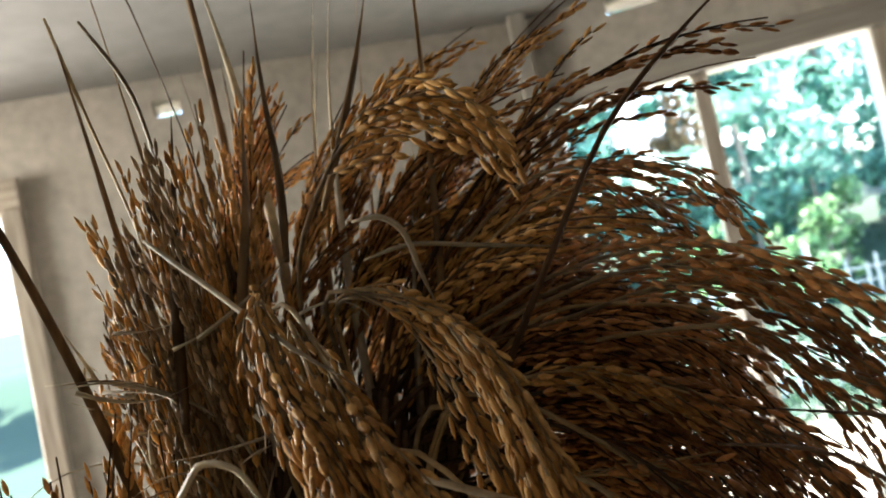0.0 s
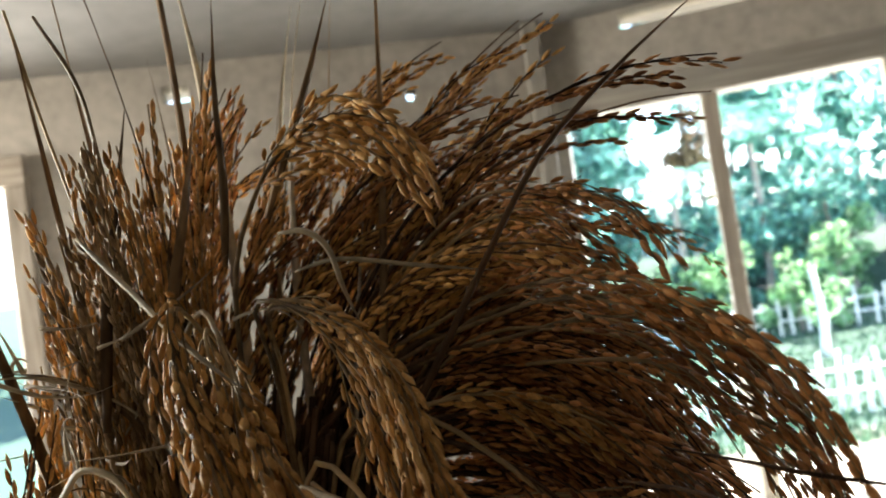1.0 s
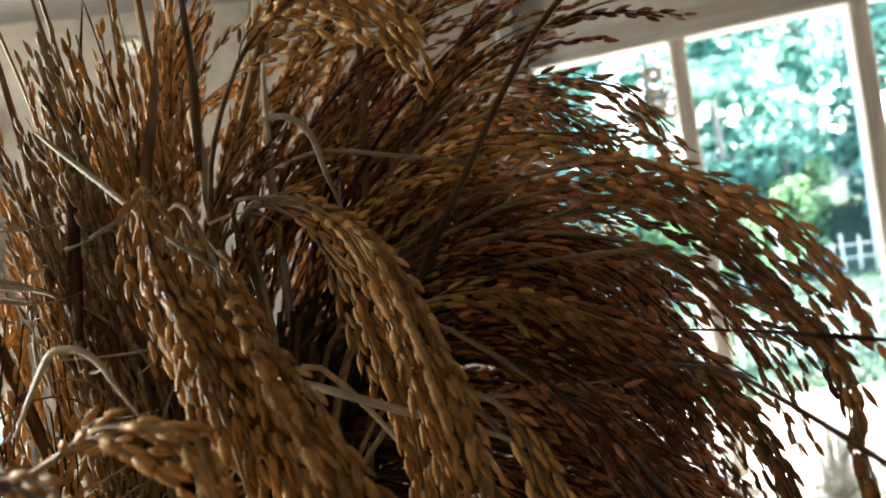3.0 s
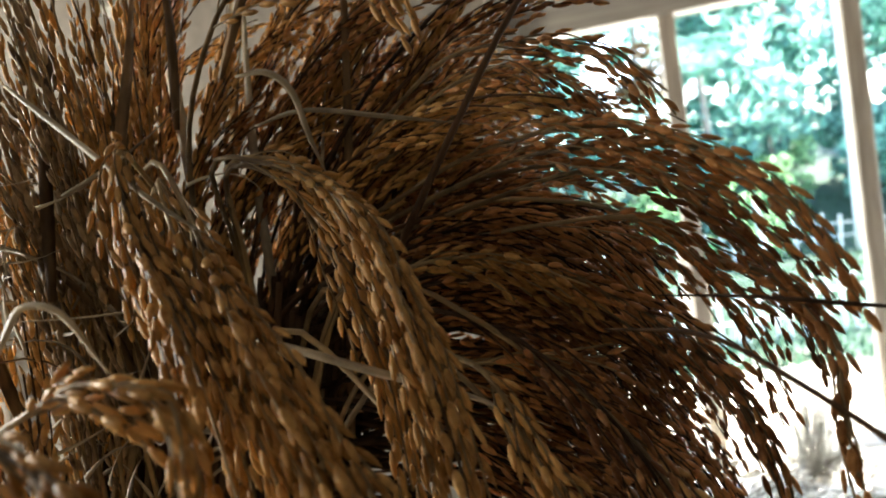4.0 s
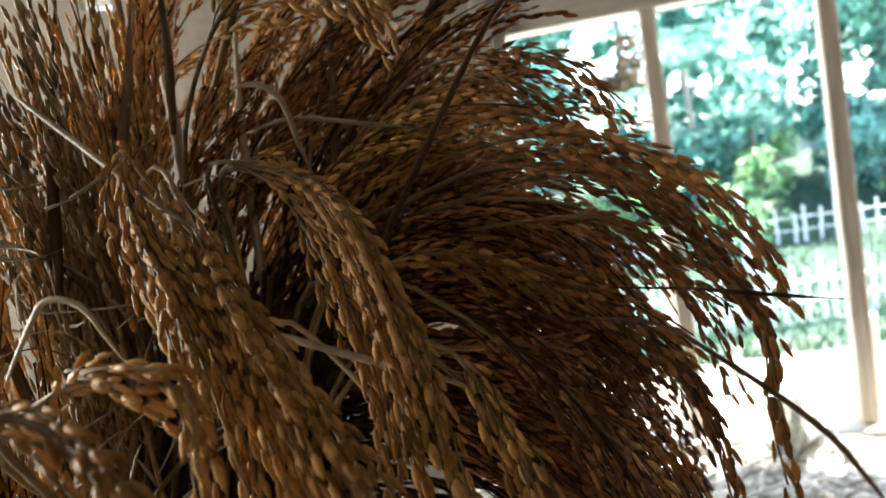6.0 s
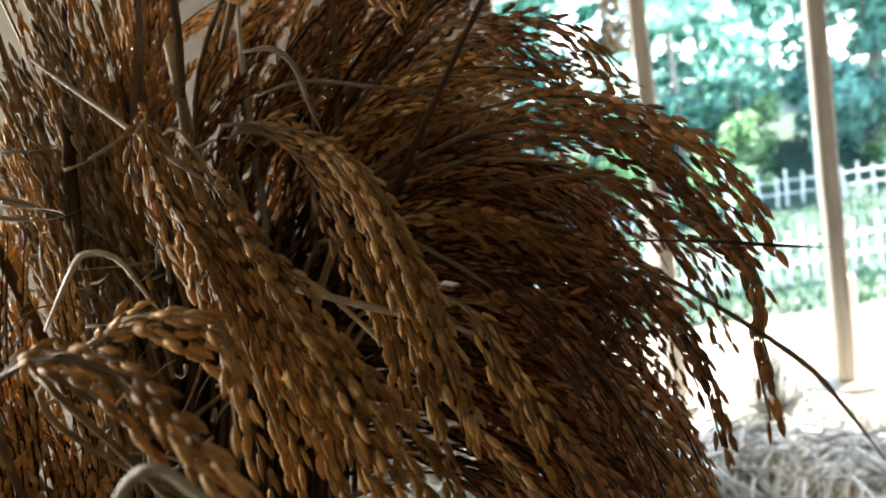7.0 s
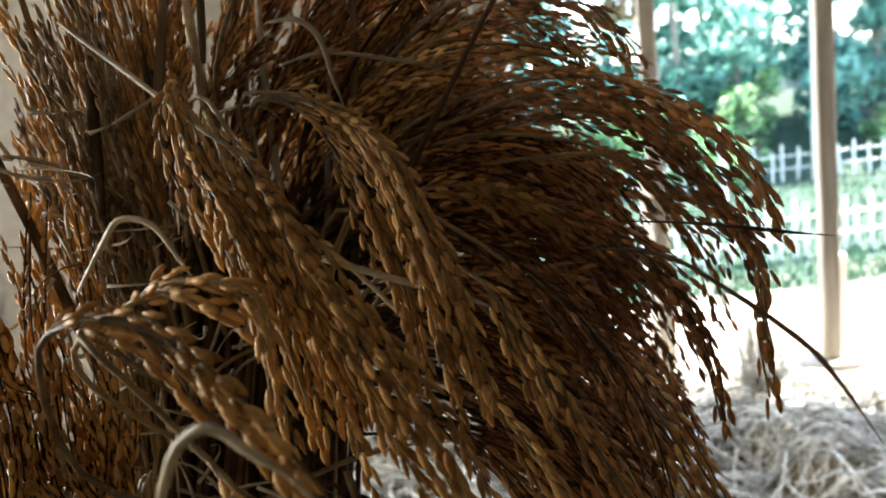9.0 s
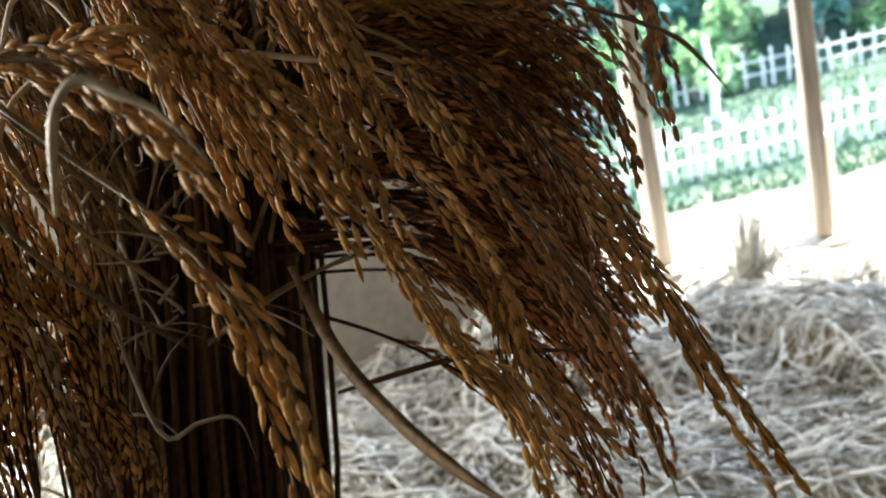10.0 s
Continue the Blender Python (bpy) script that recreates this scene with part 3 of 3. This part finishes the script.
near_head(0.36, 0.003, True, False, (-0.152, 0.195, 0.446), (-0.109, 0.164, 0.477), (-0.088, 0.154, 0.480), (-0.073, 0.148, 0.476), (-0.069, 0.140, 0.458))
near_head(0.35, 0.0055, True, False, (-0.134, 0.168, 0.466), (-0.104, 0.147, 0.441), (-0.077, 0.127, 0.418), (-0.058, 0.110, 0.389), (-0.051, 0.099, 0.362), (-0.049, 0.088, 0.340))
near_head(0.3, 0.005, True, False, (-0.060, 0.308, 0.473), (-0.025, 0.294, 0.486), (0.001, 0.290, 0.487), (0.027, 0.285, 0.479), (0.049, 0.279, 0.468))
near_head(0.35, 0.004, False, False, (-0.054, 0.296, 0.440), (-0.019, 0.277, 0.445), (0.012, 0.272, 0.446), (0.051, 0.268, 0.447))
near_head(0.4, 0.005, True, False, (-0.034, 0.247, 0.456), (-0.008, 0.233, 0.457), (0.003, 0.217, 0.448), (0.009, 0.206, 0.434), (0.015, 0.195, 0.422), (0.019, 0.190, 0.409))
near_head(0.4, 0.007, True, False, (-0.117, 0.313, 0.547), (-0.084, 0.269, 0.591), (-0.052, 0.247, 0.608), (-0.030, 0.236, 0.605), (-0.018, 0.227, 0.596), (-0.011, 0.223, 0.586))
near_head(0.42, 0.006, False, False, (-0.066, 0.381, 0.517), (-0.006, 0.336, 0.573), (0.034, 0.306, 0.575), (0.064, 0.276, 0.562), (0.080, 0.254, 0.539))
near_head(0.42, 0.006, False, False, (-0.066, 0.381, 0.515), (-0.014, 0.339, 0.556), (0.026, 0.316, 0.568), (0.049, 0.295, 0.555), (0.066, 0.279, 0.538))
near_head(0.42, 0.006, False, False, (-0.067, 0.381, 0.509), (-0.017, 0.344, 0.544), (0.024, 0.315, 0.551), (0.055, 0.289, 0.540), (0.078, 0.273, 0.524))
near_head(0.35, 0.007, False, False, (-0.071, 0.379, 0.488), (-0.020, 0.332, 0.520), (0.020, 0.293, 0.532), (0.057, 0.253, 0.530), (0.080, 0.223, 0.515), (0.094, 0.202, 0.498), (0.103, 0.190, 0.475))
near_head(0.4, 0.006, False, False, (-0.063, 0.369, 0.487), (0.011, 0.302, 0.521), (0.048, 0.263, 0.524), (0.078, 0.233, 0.518), (0.097, 0.217, 0.501), (0.106, 0.206, 0.489))
near_head(0.42, 0.006, False, False, (-0.058, 0.369, 0.484), (0.017, 0.302, 0.510), (0.058, 0.267, 0.515), (0.083, 0.242, 0.503), (0.097, 0.226, 0.487), (0.106, 0.215, 0.475))
near_head(0.4, 0.006, False, False, (-0.053, 0.369, 0.477), (0.058, 0.281, 0.496), (0.089, 0.250, 0.477), (0.105, 0.225, 0.466), (0.107, 0.209, 0.451), (0.102, 0.200, 0.438), (0.102, 0.193, 0.420))
near_head(0.38, 0.006, False, False, (-0.055, 0.368, 0.466), (0.024, 0.300, 0.478), (0.061, 0.269, 0.459), (0.083, 0.247, 0.438), (0.091, 0.231, 0.417), (0.093, 0.220, 0.395))
near_head(0.38, 0.0055, False, False, (-0.022, 0.359, 0.508), (0.059, 0.338, 0.521), (0.107, 0.326, 0.499), (0.137, 0.318, 0.460), (0.148, 0.309, 0.423))
near_head(0.38, 0.0055, False, False, (-0.017, 0.359, 0.501), (0.057, 0.338, 0.502), (0.096, 0.326, 0.476), (0.120, 0.313, 0.440), (0.131, 0.304, 0.405))
near_head(0.38, 0.0055, False, False, (-0.018, 0.350, 0.491), (0.046, 0.333, 0.490), (0.080, 0.320, 0.464), (0.104, 0.312, 0.427), (0.113, 0.303, 0.398))
near_head(0.28, 0.0078, True, False, (-0.130, 0.276, 0.514), (-0.107, 0.250, 0.541), (-0.079, 0.208, 0.503), (-0.061, 0.183, 0.474), (-0.042, 0.163, 0.447), (-0.027, 0.149, 0.425), (-0.018, 0.141, 0.404))
near_head(0.36, 0.006, False, False, (-0.065, 0.298, 0.481), (-0.011, 0.250, 0.449), (0.027, 0.208, 0.400), (0.049, 0.183, 0.356), (0.060, 0.164, 0.320), (0.064, 0.144, 0.281))
near_head(0.36, 0.006, True, False, (-0.050, 0.299, 0.484), (0.027, 0.250, 0.442), (0.062, 0.208, 0.394), (0.079, 0.172, 0.352), (0.091, 0.150, 0.316), (0.105, 0.136, 0.285))
near_head(0.36, 0.006, True, False, (-0.083, 0.282, 0.460), (-0.043, 0.221, 0.417), (-0.016, 0.180, 0.375), (-0.001, 0.163, 0.345), (0.015, 0.154, 0.326), (0.023, 0.142, 0.291))
near_head(0.36, 0.006, True, False, (-0.081, 0.284, 0.468), (-0.029, 0.226, 0.436), (0.006, 0.192, 0.398), (0.021, 0.173, 0.362), (0.023, 0.160, 0.329), (0.049, 0.147, 0.296))

# blades and broken stalks
def blade(width, mat, label, *pts):
    """A leaf or broken stalk along a few given bends, tapered to its tip."""
    w = width * np.interp(np.linspace(0, 1, 18), (0, 0.15, 0.7, 1), (0.6, 1, 0.9, 0.12))
    part("leaf", tube(through_points(pts, 18), w, 4, 0.25 if width > 0.0022 else 0.6, 1.2), mat, sheaf, label)


blade(0.0017, DARK_STALK, "", (-0.044, 0.282, 0.472), (-0.029, 0.272, 0.492), (0.003, 0.272, 0.541), (0.036, 0.273, 0.587), (0.074, 0.274, 0.619), (0.110, 0.276, 0.644))
blade(0.0010, DARK_STALK, "", (0.042, 0.235, 0.460), (0.067, 0.210, 0.459), (0.079, 0.183, 0.451), (0.090, 0.150, 0.439), (0.093, 0.134, 0.430), (0.097, 0.122, 0.417))
blade(0.0008, DARK_STALK, "", (0.060, 0.237, 0.469), (0.078, 0.206, 0.470), (0.090, 0.191, 0.469), (0.106, 0.185, 0.466), (0.119, 0.179, 0.464))
blade(0.0011, LEAF_PALE, "bleached rice leaf", (-0.078, 0.283, 0.553), (-0.055, 0.274, 0.555), (-0.024, 0.274, 0.548), (0.009, 0.284, 0.541))
blade(0.0015, LEAF_PALE, "bleached rice leaf", (-0.078, 0.238, 0.473), (-0.062, 0.226, 0.470), (-0.033, 0.215, 0.460), (-0.012, 0.210, 0.453), (0.019, 0.221, 0.433))
blade(0.0012, LEAF_PALE, "bleached broken stalk", (-0.166, 0.267, 0.580), (-0.132, 0.242, 0.553), (-0.102, 0.222, 0.528), (-0.074, 0.213, 0.506))
blade(0.0011, LEAF_PALE, "bleached curled leaf", (-0.143, 0.189, 0.476), (-0.125, 0.177, 0.494), (-0.118, 0.175, 0.500), (-0.107, 0.172, 0.497), (-0.101, 0.175, 0.483), (-0.098, 0.178, 0.475))
blade(0.0014, LEAF_PALE, "bleached curled leaf", (-0.075, 0.256, 0.568), (-0.063, 0.252, 0.567), (-0.055, 0.253, 0.559), (-0.052, 0.259, 0.542), (-0.049, 0.269, 0.527))
blade(0.0011, STALK, "dry broken stalk", (-0.189, 0.293, 0.691), (-0.170, 0.291, 0.652), (-0.161, 0.289, 0.605), (-0.148, 0.291, 0.566))
blade(0.001, STALK, "", (-0.215, 0.311, 0.705), (-0.202, 0.309, 0.650), (-0.189, 0.307, 0.600), (-0.183, 0.304, 0.568))
blade(0.0026, LEAF, "", (-0.167, 0.274, 0.495), (-0.164, 0.282, 0.552), (-0.165, 0.299, 0.589), (-0.168, 0.329, 0.652))
blade(0.0026, LEAF, "", (-0.138, 0.276, 0.515), (-0.133, 0.282, 0.553), (-0.128, 0.293, 0.589), (-0.131, 0.328, 0.647))
blade(0.0022, LEAF, "", (-0.120, 0.313, 0.561), (-0.115, 0.312, 0.605), (-0.117, 0.321, 0.647), (-0.119, 0.340, 0.705))
blade(0.0022, LEAF, "", (-0.100, 0.324, 0.583), (-0.084, 0.324, 0.618), (-0.070, 0.329, 0.653), (-0.058, 0.343, 0.696))
blade(0.0014, LEAF_PALE, "bleached folded rice leaf", (-0.092, 0.096, 0.432), (-0.082, 0.089, 0.453), (-0.074, 0.085, 0.461), (-0.068, 0.083, 0.461), (-0.062, 0.080, 0.457), (-0.053, 0.077, 0.451), (-0.044, 0.080, 0.434))
blade(0.0028, LEAF, "", (-0.069, 0.240, 0.372), (-0.047, 0.173, 0.350), (-0.027, 0.134, 0.336), (-0.008, 0.106, 0.326), (0.011, 0.085, 0.318))
blade(0.0015, DARK_STALK, "", (-0.065, 0.243, 0.303), (-0.012, 0.231, 0.311), (0.026, 0.222, 0.311), (0.083, 0.206, 0.301))
blade(0.0012, LEAF_PALE, "bleached kinked leaf", (-0.151, 0.226, 0.370), (-0.133, 0.195, 0.325), (-0.114, 0.191, 0.327), (-0.097, 0.186, 0.327), (-0.093, 0.182, 0.308))
for i in range(30):
    phi = r.uniform(-20, 260)
    high = r.uniform() < 0.6
    c = arching(start(phi, r.uniform(0.02, 0.075), r.uniform(-0.1, 0.05)), phi + r.normal(0, 30), r.uniform(76, 94), r.uniform(55, 90) if high else r.uniform(-40, 30), r.uniform(0.28, 0.40) if high else r.uniform(0.10, 0.17), n=14)
    w = r.uniform(0.0018, 0.0038) * np.interp(np.linspace(0, 1, 14), (0, 0.2, 0.7, 1), (0.8, 1, 0.7, 0.08))
    part("leaf", tube(c, w, 4, 0.2, r.normal(0, 1.2)), LEAF if r.uniform() < 0.75 else LEAF_PALE, sheaf)
for i in range(22):
    phi = r.uniform(170, 300)
    c = arching(start(phi, r.uniform(0.06, 0.08), r.uniform(-0.35, 0.02)), phi + r.normal(0, 50), r.uniform(20, 80), r.uniform(-70, 20), r.uniform(0.06, 0.14), n=9)
    part("leaf", tube(c, np.linspace(0.0018, 0.0006, 9), 4, 0.4, 1), LEAF_PALE if r.uniform() < 0.5 else LEAF, sheaf)
# curled, bleached scraps of leaf caught among the stalks on the doorway side
for i in range(95):
    p0 = np.array((r.uniform(-0.215, -0.11), r.uniform(0.255, 0.31), r.uniform(0.33, 0.55)))
    c = arching(p0, r.uniform(0, 360), r.uniform(-70, 70), r.uniform(-80, 60), r.uniform(0.02, 0.075), n=8, swing=r.normal(0, 45))
    part("leaf", tube(c, np.linspace(0.0011, 0.0003, 8), 4, 0.25, r.normal(0, 2)), LEAF_PALE, sheaf)


# ---- outside ----
def land(x, y):
    """Height of the ground outside: a flat yard, then a slope up to the wood."""
    k = np.clip((y - 18.5) / 9, 0, 1)
    rise = -2.30 + 1.95 * k * k * (3 - 2 * k) + 0.10 * np.maximum(0, y - 22)
    return rise + 0.05 * np.sin(x * 0.9) * np.cos(y * 0.7)


gx = np.r_[np.linspace(-900, -30, 8), np.linspace(-25, 45, 90), np.linspace(55, 900, 8)]
gy = np.r_[np.linspace(-900, -10, 6), np.linspace(-6, 60, 100), np.linspace(80, 900, 8)]
X, Y = np.meshgrid(gx, gy)
Z = land(X, np.minimum(Y, 60))
i, j = np.meshgrid(np.arange(len(gx) - 1), np.arange(len(gy) - 1))
a = (j * len(gx) + i).ravel()
ground = part("ground", (np.stack([X, Y, Z], -1).reshape(-1, 3), np.stack([a, a + 1, a + 1 + len(gx), a + len(gx)], -1)), YARD)
tagged(ground, "pale earth yard and green meadow rising to a wooded slope", "ground", kind="structure")

r = np.random.default_rng(5)
blades, nb = [], 14000
bx, by = r.uniform(-4, 18, nb), 9.6 + 14 * r.uniform(size=nb) ** 1.6
bz = land(bx, by)
h = r.uniform(0.06, 0.20, nb)
w = r.uniform(0, 6.28, nb)
dx, dy = np.cos(w) * 0.03, np.sin(w) * 0.03
lean = r.normal(0, 0.08, (nb, 2))
v = np.stack([np.stack([bx - dx, by - dy, bz], -1), np.stack([bx + dx, by + dy, bz], -1), np.stack([bx + lean[:, 0], by + lean[:, 1], bz + h], -1)], 1)
turf = part("grass", (v.reshape(-1, 3), np.arange(nb * 3).reshape(-1, 3)), GRASS)
tagged(turf, "green meadow grass along the fence", "grass", kind="stuff")


def fence(y, x0, x1, tall, gap, seed, label):
    """Palings on two rails, on the ground."""
    r = np.random.default_rng(seed)
    f = new("fence")
    tagged(f, label, "fence")
    n = int((x1 - x0) / gap)
    for i in range(n):
        x = x0 + i * gap + r.normal(0, gap * 0.12)
        z = float(land(x, y))
        p = part("paling", timber(tall * r.uniform(0.85, 1.12), 0.075, 0.03, 0.01, 0.004, seed=seed * 100 + i), BAMBOO, f, smooth=False)
        p.matrix_local = Matrix.Translation((x, y, z)) @ Matrix.Rotation(r.normal(0, 0.03), 4, "Y")
    for k in (0.38, 0.75):
        c = np.array([(x, y + 0.035, float(land(x, y)) + tall * k) for x in np.linspace(x0, x1, 24)])
        part("rail", tube(c, 0.025, 6), BAMBOO, f)


fence(11.1, 1.0, 14.0, 0.86, 0.21, 2, "low bleached bamboo paling fence in the sun")
fence(19.5, 0.0, 20.0, 0.95, 0.40, 3, "second bleached paling fence at the foot of the slope")


def crown(center, size, n, leaf, seed, clumps=14):
    """Leaves gathered in uneven clumps with gaps between them."""
    r = np.random.default_rng(seed)
    cc = r.normal(size=(clumps, 3))
    cc = unit(cc) * r.uniform(0.25, 1.0, (clumps, 1)) * np.array(size) + np.array(center)
    which = r.integers(0, clumps, n)
    rad = (r.uniform(0.16, 0.42, clumps) * np.mean(size))[which]
    p = cc[which] + unit(r.normal(size=(n, 3))) * (rad * r.uniform(0.3, 1, n) ** 0.6)[:, None]
    a, b = unit(r.normal(size=(n, 3))), unit(r.normal(size=(n, 3)))
    s = (leaf * r.uniform(0.6, 1.4, n))[:, None]
    b = unit(b - a * np.sum(a * b, -1, keepdims=True))
    fold = np.cross(a, b) * s * 0.25
    v = np.stack([p - a * s, p + b * s * 0.45 + fold, p + a * s, p - b * s * 0.45 + fold], 1)
    k = np.arange(n)[:, None] * 4
    return v.reshape(-1, 3), np.concatenate([k + [0, 1, 2], k + [0, 2, 3]])


def tree(x, y, tall, size, n, leaf, seed, mat, label, low=0.55):
    r = np.random.default_rng(seed)
    t = new("tree")
    t.location = (x, y, float(land(x, y)) - 0.05)
    tagged(t, label, "tree")
    lean = r.normal(0, 0.05, 2) * tall
    top = np.array((lean[0], lean[1], tall * 0.8))
    wood = [tube(through_points(((0, 0, 0), top * 0.5 + np.array((*r.normal(0, 0.06, 2), 0)), top), 10), np.linspace(0.016 * tall + 0.04, 0.02, 10), 7)]
    for i in range(6):
        b = top * r.uniform(0.45, 0.9)
        e = b + np.array((*(r.normal(0, 0.5, 2) * size), r.uniform(0.1, 0.5) * size))
        wood.append(tube(through_points((b, (b + e) / 2 + (0, 0, 0.1 * size), e), 6), np.linspace(0.03, 0.008, 6), 5))
    part("trunk", join(wood), BARK, t)
    part("crown", crown((lean[0], lean[1], tall * (low + 1) / 2), (size, size, tall * (1 - low) / 2 * 1.1), n, leaf, seed), mat, t)


def palm(x, y, tall, seed):
    r = np.random.default_rng(seed)
    t = new("palm")
    t.location = (x, y, float(land(x, y)) - 0.05)
    tagged(t, "feathery blue-green palm at the edge of the wood", "palm")
    top = np.array((r.normal(0, 0.2), 0, tall))
    part("trunk", tube(through_points(((0, 0, 0), top * 0.5 + (0.08, 0, 0), top), 10), np.linspace(0.13, 0.09, 10), 8), BARK, t)
    for i in range(15):
        c = arching(top, 360 * i / 15 + r.normal(0, 8), r.uniform(20, 75), r.uniform(-60, -20), r.uniform(2.0, 2.8), n=16)
        tan, sa, sb = frames_along(c)
        side = unit(np.cross(tan, (0, 0, 1.0)))
        vs, fs = [tube(c, np.linspace(0.02, 0.005, 16), 4)[0]], tube(c, 0.02, 4)[1]
        k = 64
        for m in range(2, 16):
            for sgn in (-1, 1):
                ln = 0.55 * math.sin(math.pi * (m + 1) / 18)
                tip = c[m] + sgn * side[m] * ln + tan[m] * 0.25 * ln - np.array((0, 0, 0.25 * ln))
                vs.append(np.array([c[m] - tan[m] * 0.035, c[m] + tan[m] * 0.035, tip]))
                fs.append([k, k + 1, k + 2])
                k += 3
        part("frond", (np.concatenate(vs), fs), FOLIAGE, t)


r = np.random.default_rng(9)
TEAL = "tall leafy blue-green tree on the wooded slope"
for i in range(20):
    x = -9 + 36 * (i % 10) / 9 + r.normal(0, 0.8)
    y = (25 if i < 10 else 33) + r.normal(0, 1.5)
    tree(x, y, r.uniform(7, 12), r.uniform(1.8, 3.0), 1300, 0.30, 40 + i, FOLIAGE, TEAL, low=r.uniform(0.1, 0.35))
for i in range(10):
    x = -2 + 20 * i / 9 + r.normal(0, 0.6)
    tree(x, 21 + r.normal(0, 0.7), r.uniform(1.6, 3.2), r.uniform(0.9, 1.4), 700, 0.13, 90 + i, FOLIAGE_LIGHT, "bright green bushy shrub behind the fence", low=0.05)
for i in range(18):
    x = -5 + 26 * i / 17 + r.normal(0, 0.5)
    tree(x, 23 + r.normal(0, 0.8), r.uniform(3.0, 5.0), r.uniform(1.3, 1.9), 900, 0.20, 150 + i, FOLIAGE, "dense blue-green understorey tree", low=0.02)
tree(6.8, 23, 6.5, 1.4, 700, 0.16, 130, BROWN_FOLIAGE, "dry brown-leaved tree in the wood", low=0.5)
palm(5.2, 20.8, 3.6, 1)
palm(8.2, 22.5, 4.8, 2)
for x, y, tall in ((10.6, 19.0, 8.0), (6.75, 16.0, 1.9), (1.9, 20.5, 7.0)):
    p = part("bare_tree", tube(through_points(((x, y, float(land(x, y))), (x + 0.05, y, float(land(x, y)) + tall / 2), (x - 0.03, y, float(land(x, y)) + tall)), 8), np.linspace(0.10, 0.06, 8), 8), BAMBOO)
    tagged(p, "slender bleached bare tree in the sun", "tree")
cable = part("cable", tube(np.array([(x, 7.0, 2.05 + 0.02 * (x - 4) ** 2 * 0.3) for x in np.linspace(-6, 14, 30)]), 0.008, 5), WIRE)
tagged(cable, "thin dark cable strung across the yard", "cable")
